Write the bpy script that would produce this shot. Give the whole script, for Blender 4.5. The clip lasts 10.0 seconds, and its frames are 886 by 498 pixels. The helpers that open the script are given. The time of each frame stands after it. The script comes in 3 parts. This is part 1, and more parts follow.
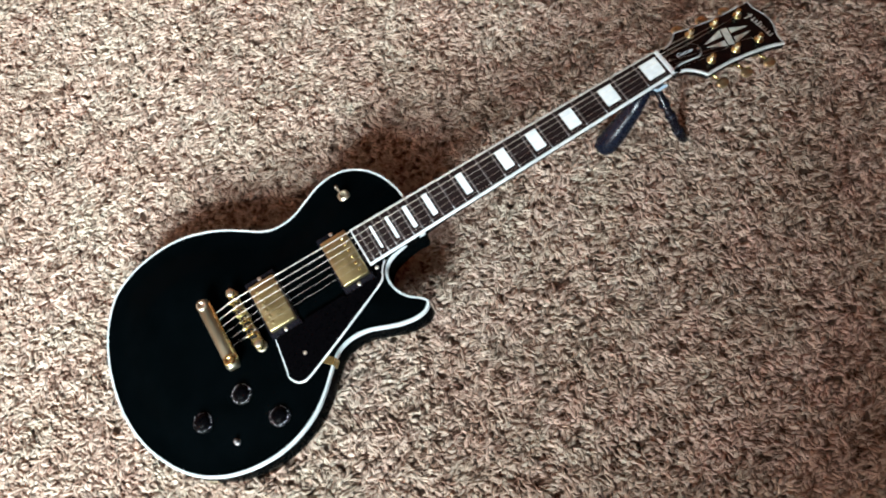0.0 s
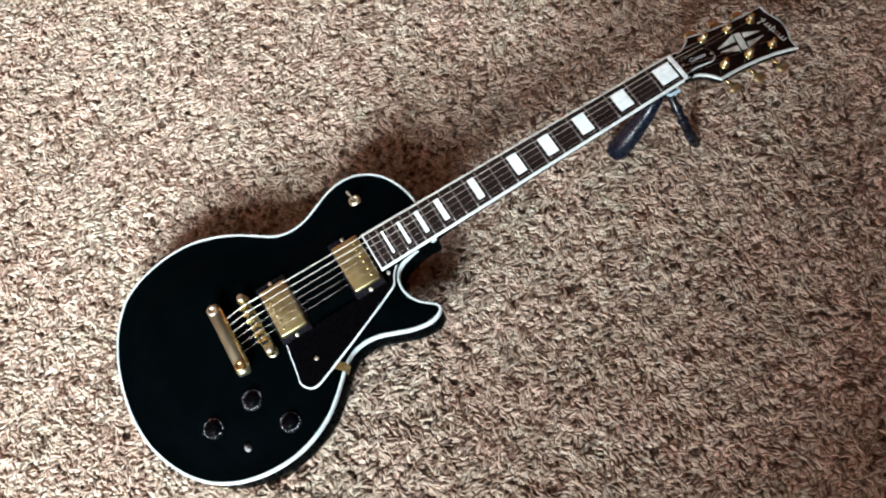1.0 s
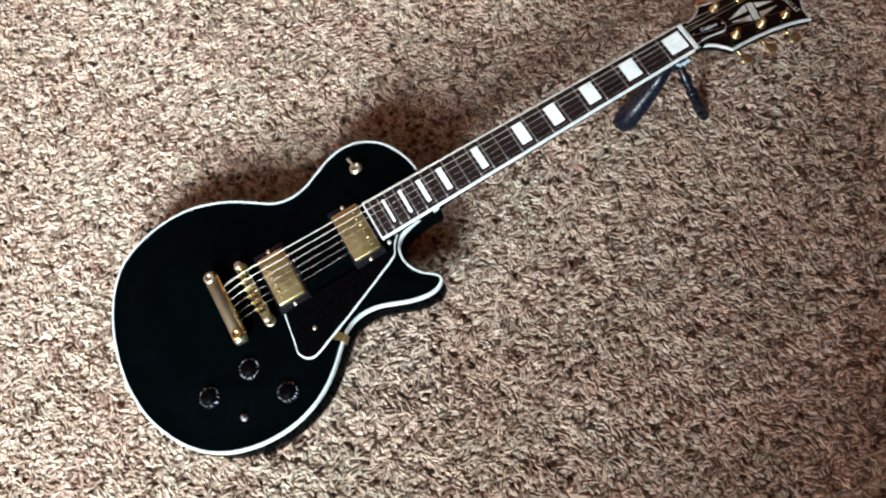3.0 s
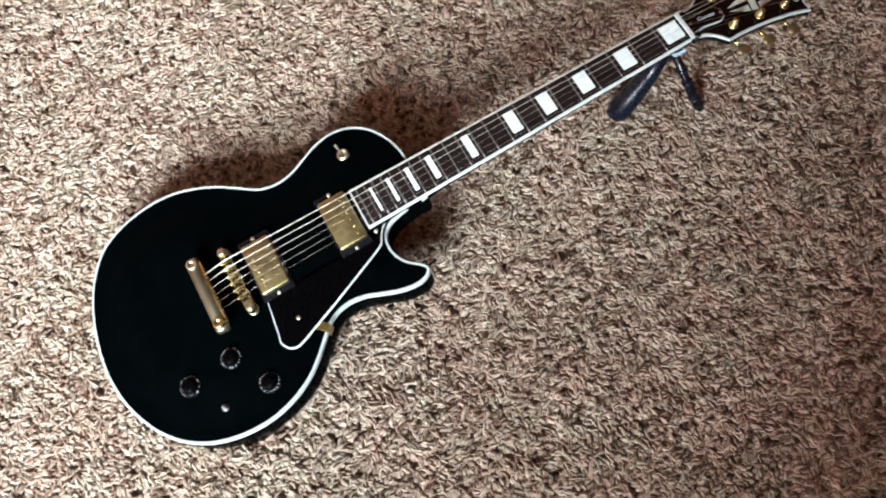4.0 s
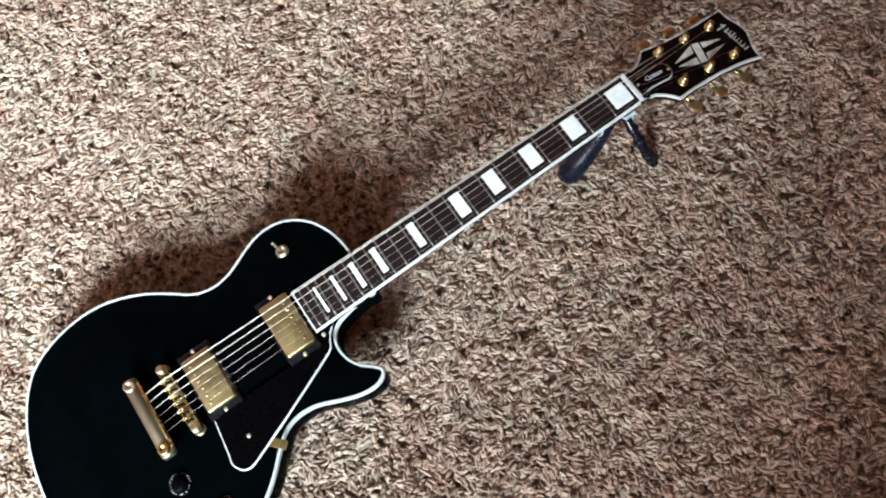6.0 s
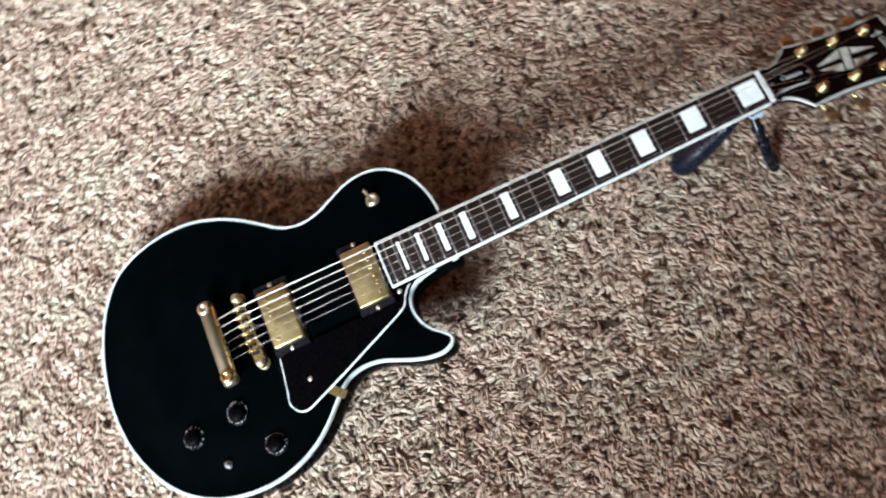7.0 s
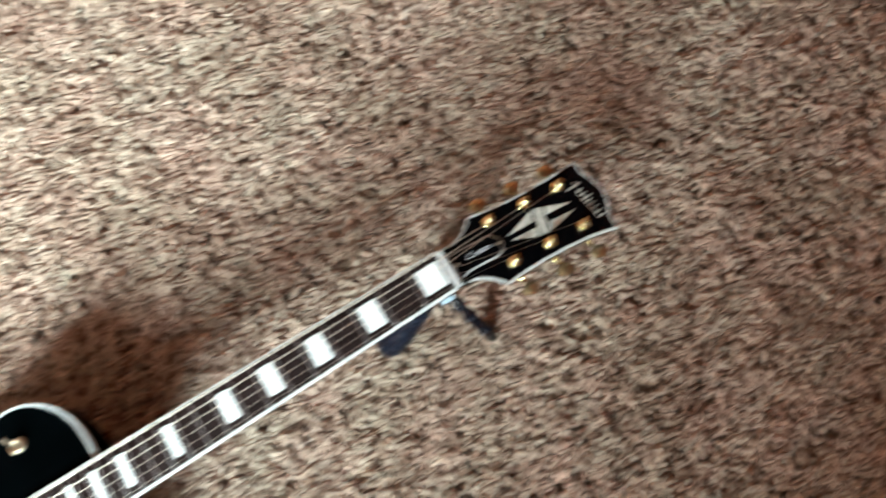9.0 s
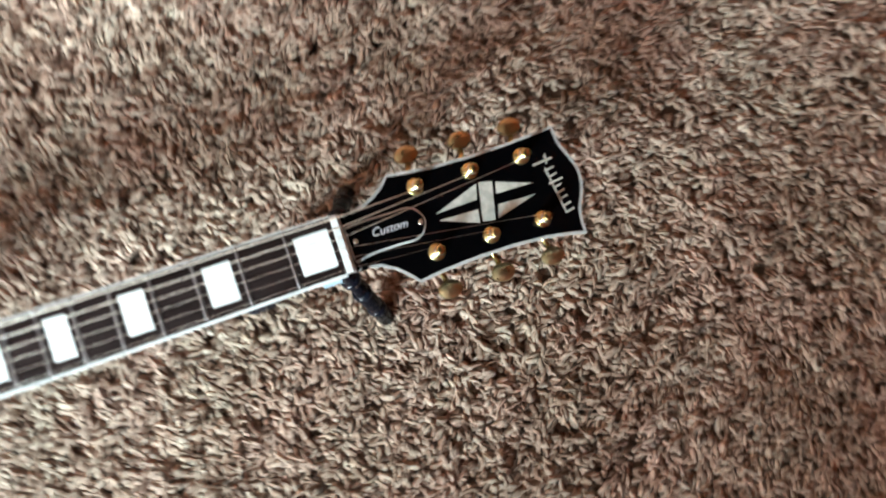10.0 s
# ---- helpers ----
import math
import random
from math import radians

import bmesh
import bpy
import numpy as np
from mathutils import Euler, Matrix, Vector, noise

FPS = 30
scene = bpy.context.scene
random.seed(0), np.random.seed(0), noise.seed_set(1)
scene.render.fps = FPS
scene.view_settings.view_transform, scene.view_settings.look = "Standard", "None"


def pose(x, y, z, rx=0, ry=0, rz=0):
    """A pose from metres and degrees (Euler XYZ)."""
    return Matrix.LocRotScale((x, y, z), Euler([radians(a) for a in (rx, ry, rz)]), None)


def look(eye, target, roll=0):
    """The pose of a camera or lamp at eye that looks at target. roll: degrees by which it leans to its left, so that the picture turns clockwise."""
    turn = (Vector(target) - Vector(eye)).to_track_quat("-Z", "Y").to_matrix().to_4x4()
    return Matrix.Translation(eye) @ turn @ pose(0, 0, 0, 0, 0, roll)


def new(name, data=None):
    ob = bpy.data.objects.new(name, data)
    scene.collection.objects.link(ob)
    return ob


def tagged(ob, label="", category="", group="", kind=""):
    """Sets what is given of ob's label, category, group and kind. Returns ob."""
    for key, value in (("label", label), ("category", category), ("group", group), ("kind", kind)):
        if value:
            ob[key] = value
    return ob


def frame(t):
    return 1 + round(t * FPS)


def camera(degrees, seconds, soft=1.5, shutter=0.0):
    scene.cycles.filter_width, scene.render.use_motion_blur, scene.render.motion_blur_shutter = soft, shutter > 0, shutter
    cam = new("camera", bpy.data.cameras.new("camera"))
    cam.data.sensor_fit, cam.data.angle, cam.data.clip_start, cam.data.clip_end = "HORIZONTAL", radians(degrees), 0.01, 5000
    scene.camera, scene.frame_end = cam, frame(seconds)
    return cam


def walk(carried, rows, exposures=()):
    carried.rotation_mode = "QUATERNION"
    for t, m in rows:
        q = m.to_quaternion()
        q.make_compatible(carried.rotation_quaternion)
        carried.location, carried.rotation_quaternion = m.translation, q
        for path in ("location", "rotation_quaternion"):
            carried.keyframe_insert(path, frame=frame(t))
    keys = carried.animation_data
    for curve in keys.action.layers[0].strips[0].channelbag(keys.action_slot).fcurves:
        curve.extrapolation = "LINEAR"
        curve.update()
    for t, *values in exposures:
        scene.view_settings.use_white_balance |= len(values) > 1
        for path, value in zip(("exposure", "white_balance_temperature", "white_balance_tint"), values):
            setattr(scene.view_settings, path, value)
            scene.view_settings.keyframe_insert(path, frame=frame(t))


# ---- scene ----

from mathutils.geometry import delaunay_2d_cdt

# ---- camera ----
cam = camera(49.85, 10.0, soft=2.1, shutter=0.85)
PATH = [
    (0, -0.1138, -0.5360, 1.1953, 23.51, 6.33, -29.98),
    (0.5, -0.1193, -0.5337, 1.1925, 23.78, 6.45, -29.84),
    (1, -0.1240, -0.5279, 1.1904, 23.88, 6.42, -29.84),
    (1.5, -0.1246, -0.5248, 1.1861, 23.95, 6.46, -29.79),
    (2, -0.1265, -0.5225, 1.1822, 23.73, 6.46, -29.81),
    (2.5, -0.1278, -0.5215, 1.1779, 22.97, 6.32, -29.57),
    (4, -0.1144, -0.5091, 1.1502, 21.45, 5.30, -28.32),
    (4.5, -0.0893, -0.4914, 1.1446, 20.69, 5.37, -30.11),
    (5, -0.0600, -0.4550, 1.1387, 20.01, 5.24, -32.73),
    (5.2, -0.0535, -0.4277, 1.1418, 19.78, 4.69, -33.94),
    (6.3, -0.0208, -0.3652, 1.1322, 18.62, 4.82, -33.03),
    (6.5, -0.0287, -0.3548, 1.1298, 17.62, 5.38, -30.50),
    (7, 0.0113, -0.3507, 1.1110, 16.83, 7.92, -22.67),
    (7.5, 0.0355, -0.3512, 1.0894, 18.06, 9.08, -16.48),
    (7.8, 0.0589, -0.3425, 1.0765, 18.40, 9.96, -14.08),
    (8, 0.0745, -0.3367, 1.0668, 18.29, 10.38, -14.30),
    (8.1, 0.0814, -0.3288, 1.0620, 18.20, 9.83, -14.96),
    (8.2, 0.0883, -0.3210, 1.0610, 18.01, 8.90, -16.68),
    (8.5, 0.2058, -0.3103, 1.0499, 17.87, 8.99, -21.93),
    (8.8, 0.2729, -0.2296, 1.0242, 15.36, 4.59, -28.74),
    (9, 0.3203, -0.2387, 1.0007, 16.62, 4.36, -31.07),
    (9.3, 0.3598, -0.1789, 0.9622, 13.58, 1.05, -29.98),
    (9.5, 0.3863, -0.1292, 0.9096, 10.01, -0.19, -27.23),
    (10, 0.4068, -0.0723, 0.7670, 5.39, -2.75, -18.54),
]
walk(cam, [(t, pose(*p)) for t, *p in PATH], [(0, -0.38, 6350, 10), (5.2, -0.35, 6350, 10), (7, -0.3, 6150, 10), (8, -0.36, 6200, 10), (8.5, 0.08, 6450, 8), (9.0, 0.08, 6500, 5), (9.5, 0.05, 6400, 5), (10, 0.14, 6250, 5)])

# ---- world and light ----
world = bpy.data.worlds.new("world")
scene.world = world
world.use_nodes = True
wn = world.node_tree.nodes
sky = wn.new("ShaderNodeTexSky")
sky.sky_type = "NISHITA"
sky.sun_disc = False
sky.sun_elevation = radians(38)
sky.sun_rotation = radians(150)
wn["Background"].inputs["Strength"].default_value = 0.1
world.node_tree.links.new(sky.outputs["Color"], wn["Background"].inputs["Color"])

# unseen room: wide window in the south wall, half hidden by an added partition
X0, X1, Y0, Y1, ZC = -4.7, 3.4, -2.7, 4.4, 3.4
WIN = (-3.7, -1.3, 0.8, 3.2)  # south window: x, x, sill, head
FLOOR = -0.0120


def window_light(name, at, aim, wide, high, power, colour):
    lamp = bpy.data.lights.new(name, "AREA")
    lamp.shape, lamp.size, lamp.size_y, lamp.energy, lamp.color = "RECTANGLE", wide, high, power, colour
    ob = new(name, lamp)
    ob.matrix_world = look(at, aim)
    return ob


WX, WZ = (WIN[0] + WIN[1]) / 2, (WIN[2] + WIN[3]) / 2
window_light("window_daylight", (WX, Y0 - 0.02, WZ), (WX, Y0 + 1.0, WZ), WIN[1] - WIN[0], WIN[3] - WIN[2], 2850, (0.848, 0.985, 1.02))


# ---- materials ----
def material(name, colour, rough=0.5, metal=0.0, ior_level=0.5, coat=0.0):
    m = bpy.data.materials.new(name)
    m.use_nodes = True
    b = m.node_tree.nodes["Principled BSDF"]
    b.inputs["Base Color"].default_value = (*colour, 1)
    b.inputs["Roughness"].default_value = rough
    b.inputs["Metallic"].default_value = metal
    b.inputs["Specular IOR Level"].default_value = ior_level
    b.inputs["Coat Weight"].default_value = coat
    return m


def node(m, kind, **values):
    n = m.node_tree.nodes.new(kind)
    for key, value in values.items():
        n.inputs[key.replace("_", " ")].default_value = value
    return n


def wire(m, a, b):
    m.node_tree.links.new(a, b)


def ramp(m, source, *stops):
    r = m.node_tree.nodes.new("ShaderNodeValToRGB")
    e = r.color_ramp.elements
    while len(e) < len(stops):
        e.new(0.5)
    for k, (at, colour) in enumerate(stops):
        e[k].position, e[k].color = at, (*colour, 1)
    wire(m, source, r.inputs["Fac"])
    return r


def varied(m, low, high, scale, stretch=(1, 1, 1), bump=0.0, bump_scale=None, rough=None):
    """Object-space noise between two colours, with a fine relief."""
    b = m.node_tree.nodes["Principled BSDF"]
    co = m.node_tree.nodes.new("ShaderNodeTexCoord")
    mp = m.node_tree.nodes.new("ShaderNodeMapping")
    mp.inputs["Scale"].default_value = stretch
    wire(m, co.outputs["Object"], mp.inputs["Vector"])
    n = node(m, "ShaderNodeTexNoise", Scale=scale, Detail=5.0, Roughness=0.6)
    wire(m, mp.outputs["Vector"], n.inputs["Vector"])
    wire(m, ramp(m, n.outputs["Fac"], (0.3, low), (0.7, high)).outputs["Color"], b.inputs["Base Color"])
    if rough:
        r = node(m, "ShaderNodeMapRange", From_Min=0.3, From_Max=0.7, To_Min=rough[0], To_Max=rough[1])
        wire(m, n.outputs["Fac"], r.inputs["Value"])
        wire(m, r.outputs["Result"], b.inputs["Roughness"])
    if bump:
        f = node(m, "ShaderNodeTexNoise", Scale=bump_scale or scale * 6, Detail=3.0)
        wire(m, mp.outputs["Vector"], f.inputs["Vector"])
        bp = node(m, "ShaderNodeBump", Strength=bump, Distance=0.001)
        wire(m, f.outputs["Fac"], bp.inputs["Height"])
        wire(m, bp.outputs["Normal"], b.inputs["Normal"])
    return m


BLACK = material("black_lacquer", (0.0004, 0.0006, 0.0008), 0.14, ior_level=0.004)
varied(BLACK, (0.0002, 0.0005, 0.0006), (0.0004, 0.0008, 0.001), 30, bump=0.02, bump_scale=60, rough=(0.08, 0.16))
HEAD_BLACK = varied(material("headstock_lacquer", (0.001, 0.001, 0.0014), 0.12, ior_level=0.2), (0.0007, 0.0009, 0.0014), (0.0014, 0.0016, 0.0022), 40, rough=(0.1, 0.18))
AMBER = varied(material("dark_amber_tip", (0.1, 0.08, 0.055), 0.25), (0.06, 0.045, 0.03), (0.14, 0.11, 0.08), 200)
BLACK_PLASTIC = varied(material("black_plastic", (0.01, 0.01, 0.011), 0.3, ior_level=0.03), (0.0003, 0.0003, 0.0005), (0.0006, 0.0006, 0.0009), 200, bump=0.05, rough=(0.22, 0.4))
BINDING = varied(material("white_binding", (0.7, 0.72, 0.7), 0.4), (0.38, 0.405, 0.408), (0.53, 0.555, 0.557), 60, bump=0.04, rough=(0.25, 0.45))
BODY_BINDING = varied(material("aged_white_binding", (0.38, 0.41, 0.41), 0.4), (0.28, 0.315, 0.322), (0.4, 0.435, 0.442), 50, bump=0.04, rough=(0.25, 0.45))
PEARL = varied(material("pearl_inlay", (0.85, 0.88, 0.9), 0.22), (0.48, 0.54, 0.56), (0.7, 0.74, 0.75), 70, rough=(0.12, 0.3))
HEAD_PEARL = varied(material("headstock_pearl", (0.5, 0.52, 0.48), 0.25), (0.36, 0.4, 0.37), (0.62, 0.63, 0.58), 120, rough=(0.15, 0.35))
EBONY = varied(material("ebony", (0.02, 0.014, 0.012), 0.55, ior_level=0.08), (0.005, 0.003, 0.003), (0.016, 0.0105, 0.0105), 90, stretch=(0.12, 1, 1), bump=0.15, bump_scale=400, rough=(0.35, 0.55))
GOLD = varied(material("gold_plate", (0.54, 0.45, 0.2), 0.25, 1.0), (0.46, 0.39, 0.17), (0.64, 0.55, 0.27), 45, bump=0.03, bump_scale=300, rough=(0.2, 0.34))
GOLD_COVER = varied(material("brushed_gold_cover", (0.42, 0.35, 0.17), 0.36, 1.0), (0.35, 0.295, 0.145), (0.48, 0.405, 0.21), 60, bump=0.05, bump_scale=500, rough=(0.3, 0.42))
NICKEL = varied(material("fret_wire", (0.18, 0.172, 0.175), 0.6, 1.0), (0.13, 0.125, 0.127), (0.22, 0.21, 0.213), 150, rough=(0.5, 0.65))
WOUND = varied(material("wound_string", (0.66, 0.62, 0.54), 0.4, 0.7), (0.58, 0.55, 0.47), (0.75, 0.71, 0.63), 400, rough=(0.35, 0.5))
PALE_GOLD = varied(material("pale_gold", (0.45, 0.4, 0.29), 0.4, 1.0), (0.3, 0.27, 0.2), (0.56, 0.5, 0.38), 160, rough=(0.3, 0.5))
BUTTON = varied(material("button_gold", (0.58, 0.48, 0.26), 0.3, 1.0), (0.48, 0.39, 0.2), (0.68, 0.57, 0.34), 120, rough=(0.22, 0.42))
# Gold greyed in its colour, as the tailpiece's top reflects the dull room.
TAIL = varied(material("satin_greyed_gold", (0.28, 0.265, 0.19), 0.42, 1.0), (0.22, 0.21, 0.145), (0.33, 0.315, 0.235), 70, stretch=(1, 0.2, 1), bump=0.05, bump_scale=400, rough=(0.36, 0.5))
RING = varied(material("ring_plastic", (0.004, 0.004, 0.006), 0.25, ior_level=0.22), (0.002, 0.002, 0.0035), (0.006, 0.006, 0.009), 150, bump=0.04, rough=(0.18, 0.32))
STEEL = varied(material("string_steel", (0.62, 0.6, 0.53), 0.35, 1.0), (0.52, 0.5, 0.43), (0.72, 0.69, 0.62), 300, rough=(0.3, 0.48))
LETTER = varied(material("silver_white_print", (0.6, 0.64, 0.7), 0.4), (0.5, 0.55, 0.62), (0.7, 0.73, 0.78), 400)
MARKS = varied(material("pale_marks", (0.5, 0.52, 0.55), 0.5), (0.36, 0.38, 0.42), (0.7, 0.71, 0.75), 300)
RUBBER = varied(material("dark_blue_rubber", (0.004, 0.006, 0.012), 0.3, ior_level=0.25), (0.002, 0.0032, 0.007), (0.004, 0.006, 0.0125), 120, bump=0.1, rough=(0.2, 0.34))
REST_PAD = varied(material("grey_blue_pad", (0.35, 0.42, 0.48), 0.5), (0.17, 0.25, 0.31), (0.28, 0.37, 0.44), 150, bump=0.1)
# Unseen walls: red-brown so that their bounce warms the shade on the carpet.
WALL = varied(material("wall_paint", (0.31, 0.116, 0.059), 0.8), (0.30, 0.112, 0.057), (0.32, 0.12, 0.061), 4, bump=0.15, bump_scale=150)
# Unseen ceiling: dark so that little fill reaches the guitar's shadow.
CEILING = varied(material("ceiling_paint", (0.08, 0.055, 0.04), 0.9), (0.072, 0.05, 0.036), (0.088, 0.06, 0.044), 5, bump=0.3, bump_scale=90)
TRIM = varied(material("white_trim", (0.78, 0.78, 0.76), 0.45), (0.74, 0.74, 0.72), (0.8, 0.8, 0.78), 8)

# carpet: twisted yarns, each its own shade from dark brown to cream
YARN = material("carpet_yarn", (0.3, 0.22, 0.17), 0.85, ior_level=0.25)
b = YARN.node_tree.nodes["Principled BSDF"]
geo = YARN.node_tree.nodes.new("ShaderNodeNewGeometry")
co = YARN.node_tree.nodes.new("ShaderNodeTexCoord")
clump = node(YARN, "ShaderNodeTexNoise", Scale=78.0, Detail=3.0, Roughness=0.62)
wire(YARN, co.outputs["Object"], clump.inputs["Vector"])
part_r = node(YARN, "ShaderNodeMath")
part_r.operation = "MULTIPLY_ADD"
part_r.inputs[1].default_value, part_r.inputs[2].default_value = 0.55, -0.81
wire(YARN, geo.outputs["Random Per Island"], part_r.inputs[0])
part_c = node(YARN, "ShaderNodeMath")
part_c.operation = "MULTIPLY_ADD"
part_c.inputs[1].default_value = 2.1
wire(YARN, clump.outputs["Fac"], part_c.inputs[0])
wire(YARN, part_r.outputs["Value"], part_c.inputs[2])
shade = ramp(YARN, part_c.outputs["Value"], (0.0, (0.11, 0.06, 0.04)), (0.25, (0.38, 0.275, 0.22)), (0.58, (0.64, 0.54, 0.465)), (1.0, (0.82, 0.74, 0.655)))
fine = node(YARN, "ShaderNodeTexNoise", Scale=700.0, Detail=2.0)
wire(YARN, co.outputs["Object"], fine.inputs["Vector"])
wide = node(YARN, "ShaderNodeTexNoise", Scale=11.0, Detail=4.0, Roughness=0.65)
wire(YARN, co.outputs["Object"], wide.inputs["Vector"])
mix1 = YARN.node_tree.nodes.new("ShaderNodeMix")
mix1.data_type, mix1.blend_type = "RGBA", "MULTIPLY"
mix1.inputs["Factor"].default_value = 1.0
wire(YARN, shade.outputs["Color"], mix1.inputs["A"])
wire(YARN, ramp(YARN, fine.outputs["Fac"], (0.3, (0.82, 0.8, 0.79)), (0.7, (1.05, 1.05, 1.05))).outputs["Color"], mix1.inputs["B"])
mix2 = YARN.node_tree.nodes.new("ShaderNodeMix")
mix2.data_type, mix2.blend_type = "RGBA", "MULTIPLY"
mix2.inputs["Factor"].default_value = 1.0
wire(YARN, mix1.outputs["Result"], mix2.inputs["A"])
wire(YARN, ramp(YARN, wide.outputs["Fac"], (0.38, (1.035, 0.955, 0.92)), (0.62, (0.98, 1.0, 0.95))).outputs["Color"], mix2.inputs["B"])
bands = node(YARN, "ShaderNodeTexNoise", Scale=6.5, Detail=3.0, Roughness=0.6)
wire(YARN, co.outputs["Object"], bands.inputs["Vector"])
mix3 = YARN.node_tree.nodes.new("ShaderNodeMix")
mix3.data_type, mix3.blend_type = "RGBA", "MULTIPLY"
mix3.inputs["Factor"].default_value = 1.0
wire(YARN, mix2.outputs["Result"], mix3.inputs["A"])
wire(YARN, ramp(YARN, bands.outputs["Fac"], (0.34, (0.87, 0.82, 0.79)), (0.66, (1.06, 1.06, 1.06))).outputs["Color"], mix3.inputs["B"])
wire(YARN, mix3.outputs["Result"], b.inputs["Base Color"])
glow = YARN.node_tree.nodes.new("ShaderNodeBsdfTranslucent")
wire(YARN, mix3.outputs["Result"], glow.inputs["Color"])
both = YARN.node_tree.nodes.new("ShaderNodeMixShader")
both.inputs["Fac"].default_value = 0.55
wire(YARN, b.outputs["BSDF"], both.inputs[1])
wire(YARN, glow.outputs["BSDF"], both.inputs[2])
wire(YARN, both.outputs["Shader"], YARN.node_tree.nodes["Material Output"].inputs["Surface"])
BACKING = varied(material("carpet_base", (0.12, 0.08, 0.06), 0.95), (0.10, 0.06, 0.042), (0.25, 0.175, 0.135), 110, bump=1.0, bump_scale=120)


# ---- mesh helpers ----
def part(name, bm, mat, parent=None, label="", smooth=False, sharp=35):
    me = bpy.data.meshes.new(name)
    if smooth:
        for f in bm.faces:
            f.smooth = True
        for e in bm.edges:
            if len(e.link_faces) == 2 and e.calc_face_angle(0) > radians(sharp):
                e.smooth = False
    bm.to_mesh(me)
    bm.free()
    me.materials.append(mat)
    ob = new(name, me)
    ob.parent = parent
    if label:
        tagged(ob, label)
    return ob


def box(bm, x0, x1, y0, y1, z0, z1, bevel=0.0, segments=2):
    made = bmesh.ops.create_cube(bm, size=1, matrix=Matrix.LocRotScale(((x0 + x1) / 2, (y0 + y1) / 2, (z0 + z1) / 2), None, (x1 - x0, y1 - y0, z1 - z0)))
    if bevel:
        edges = list({e for v in made["verts"] for e in v.link_edges})
        bmesh.ops.bevel(bm, geom=edges, offset=bevel, segments=segments, affect="EDGES", profile=0.5)


def tube(bm, points, radii, sides=8, caps=True, flat=1.0):
    """A round bar through points."""
    pts = [Vector(p) for p in points]
    radii = radii if isinstance(radii, (list, tuple)) else [radii] * len(pts)
    rings, side = [], None
    for k, p in enumerate(pts):
        way = (pts[min(k + 1, len(pts) - 1)] - pts[max(k - 1, 0)]).normalized()
        side = (side - way * side.dot(way)).normalized() if side else way.orthogonal().normalized()
        up = way.cross(side)
        rings.append([bm.verts.new(p + radii[k] * (math.cos(a) * side + flat * math.sin(a) * up)) for a in (2 * math.pi * j / sides for j in range(sides))])
    for a, c in zip(rings, rings[1:]):
        for j in range(sides):
            bm.faces.new((a[j], a[(j + 1) % sides], c[(j + 1) % sides], c[j]))
    if caps:
        bm.faces.new(rings[0][::-1])
        bm.faces.new(rings[-1])


def lathe(bm, profile, m=Matrix(), sides=24):
    """Turns (radius, height) pairs round z, closed below and above."""
    rings = []
    for r, z in profile:
        rings.append([bm.verts.new(m @ Vector((r * math.cos(a), r * math.sin(a), z))) for a in (2 * math.pi * j / sides for j in range(sides))])
    for a, c in zip(rings, rings[1:]):
        for j in range(sides):
            bm.faces.new((a[j], a[(j + 1) % sides], c[(j + 1) % sides], c[j]))
    bm.faces.new(rings[0][::-1])
    bm.faces.new(rings[-1])


def slab(bm, outline, z0, z1, lift=None, bevel=0.0):
    """A plate of an outline, from z0 to z1; lift(x, y) adds to the height."""
    lift = lift or (lambda x, y: 0.0)
    low = [bm.verts.new((x, y, z0 + lift(x, y))) for x, y in outline]
    top = [bm.verts.new((x, y, z1 + lift(x, y))) for x, y in outline]
    n = len(outline)
    sides = [bm.faces.new((low[j], low[(j + 1) % n], top[(j + 1) % n], top[j])) for j in range(n)]
    f1, f2 = bm.faces.new(low[::-1]), bm.faces.new(top)
    if bevel:
        bmesh.ops.bevel(bm, geom=list(f2.edges), offset=bevel, segments=2, affect="EDGES", profile=0.5)
    bmesh.ops.recalc_face_normals(bm, faces=bm.faces)


def spline(points, steps, closed=True):
    """A Catmull-Rom curve through the points."""
    n, out = len(points), []
    for k in range(n if closed else n - 1):
        a, b_, c, d = (np.array(points[(k + j) % n] if closed else points[min(max(k + j, 0), n - 1)], float) for j in (-1, 0, 1, 2))
        for s in range(steps):
            t = s / steps
            out.append(tuple(0.5 * (2 * b_ + (c - a) * t + (2 * a - 5 * b_ + 4 * c - d) * t * t + (3 * b_ - a - 3 * c + d) * t ** 3)))
    if not closed:
        out.append(tuple(points[-1]))
    return out


def inset(outline, d):
    """The outline moved inwards by d (counter-clockwise outline)."""
    p = np.array(outline)
    way = np.roll(p, -1, 0) - np.roll(p, 1, 0)
    way /= np.linalg.norm(way, axis=1, keepdims=True) + 1e-12
    return [tuple(q) for q in p + d * np.stack([-way[:, 1], way[:, 0]], 1)]


def ribbon(bm, outline, profile, height, closed=True):
    """Sweeps a closed profile of (inwards, up) along an outline whose height at (x, y) is given."""
    rows = [[bm.verts.new((x, y, height(x, y) + up)) for x, y in inset(outline, d)] for d, up in profile]
    n, m = len(outline), len(rows)
    for j in range(n if closed else n - 1):
        for k in range(m):
            a, c = rows[k], rows[(k + 1) % m]
            bm.faces.new((a[j], a[(j + 1) % n], c[(j + 1) % n], c[j]))
    bmesh.ops.recalc_face_normals(bm, faces=bm.faces)


def mm(points):
    return [(x / 1000, y / 1000) for x, y in points]


# ---- the room ----
def plain_box(name, x0, x1, y0, y1, z0, z1, mat, label, category):
    bm = bmesh.new()
    box(bm, x0, x1, y0, y1, z0, z1)
    return tagged(part(name, bm, mat), label, category, kind="structure")


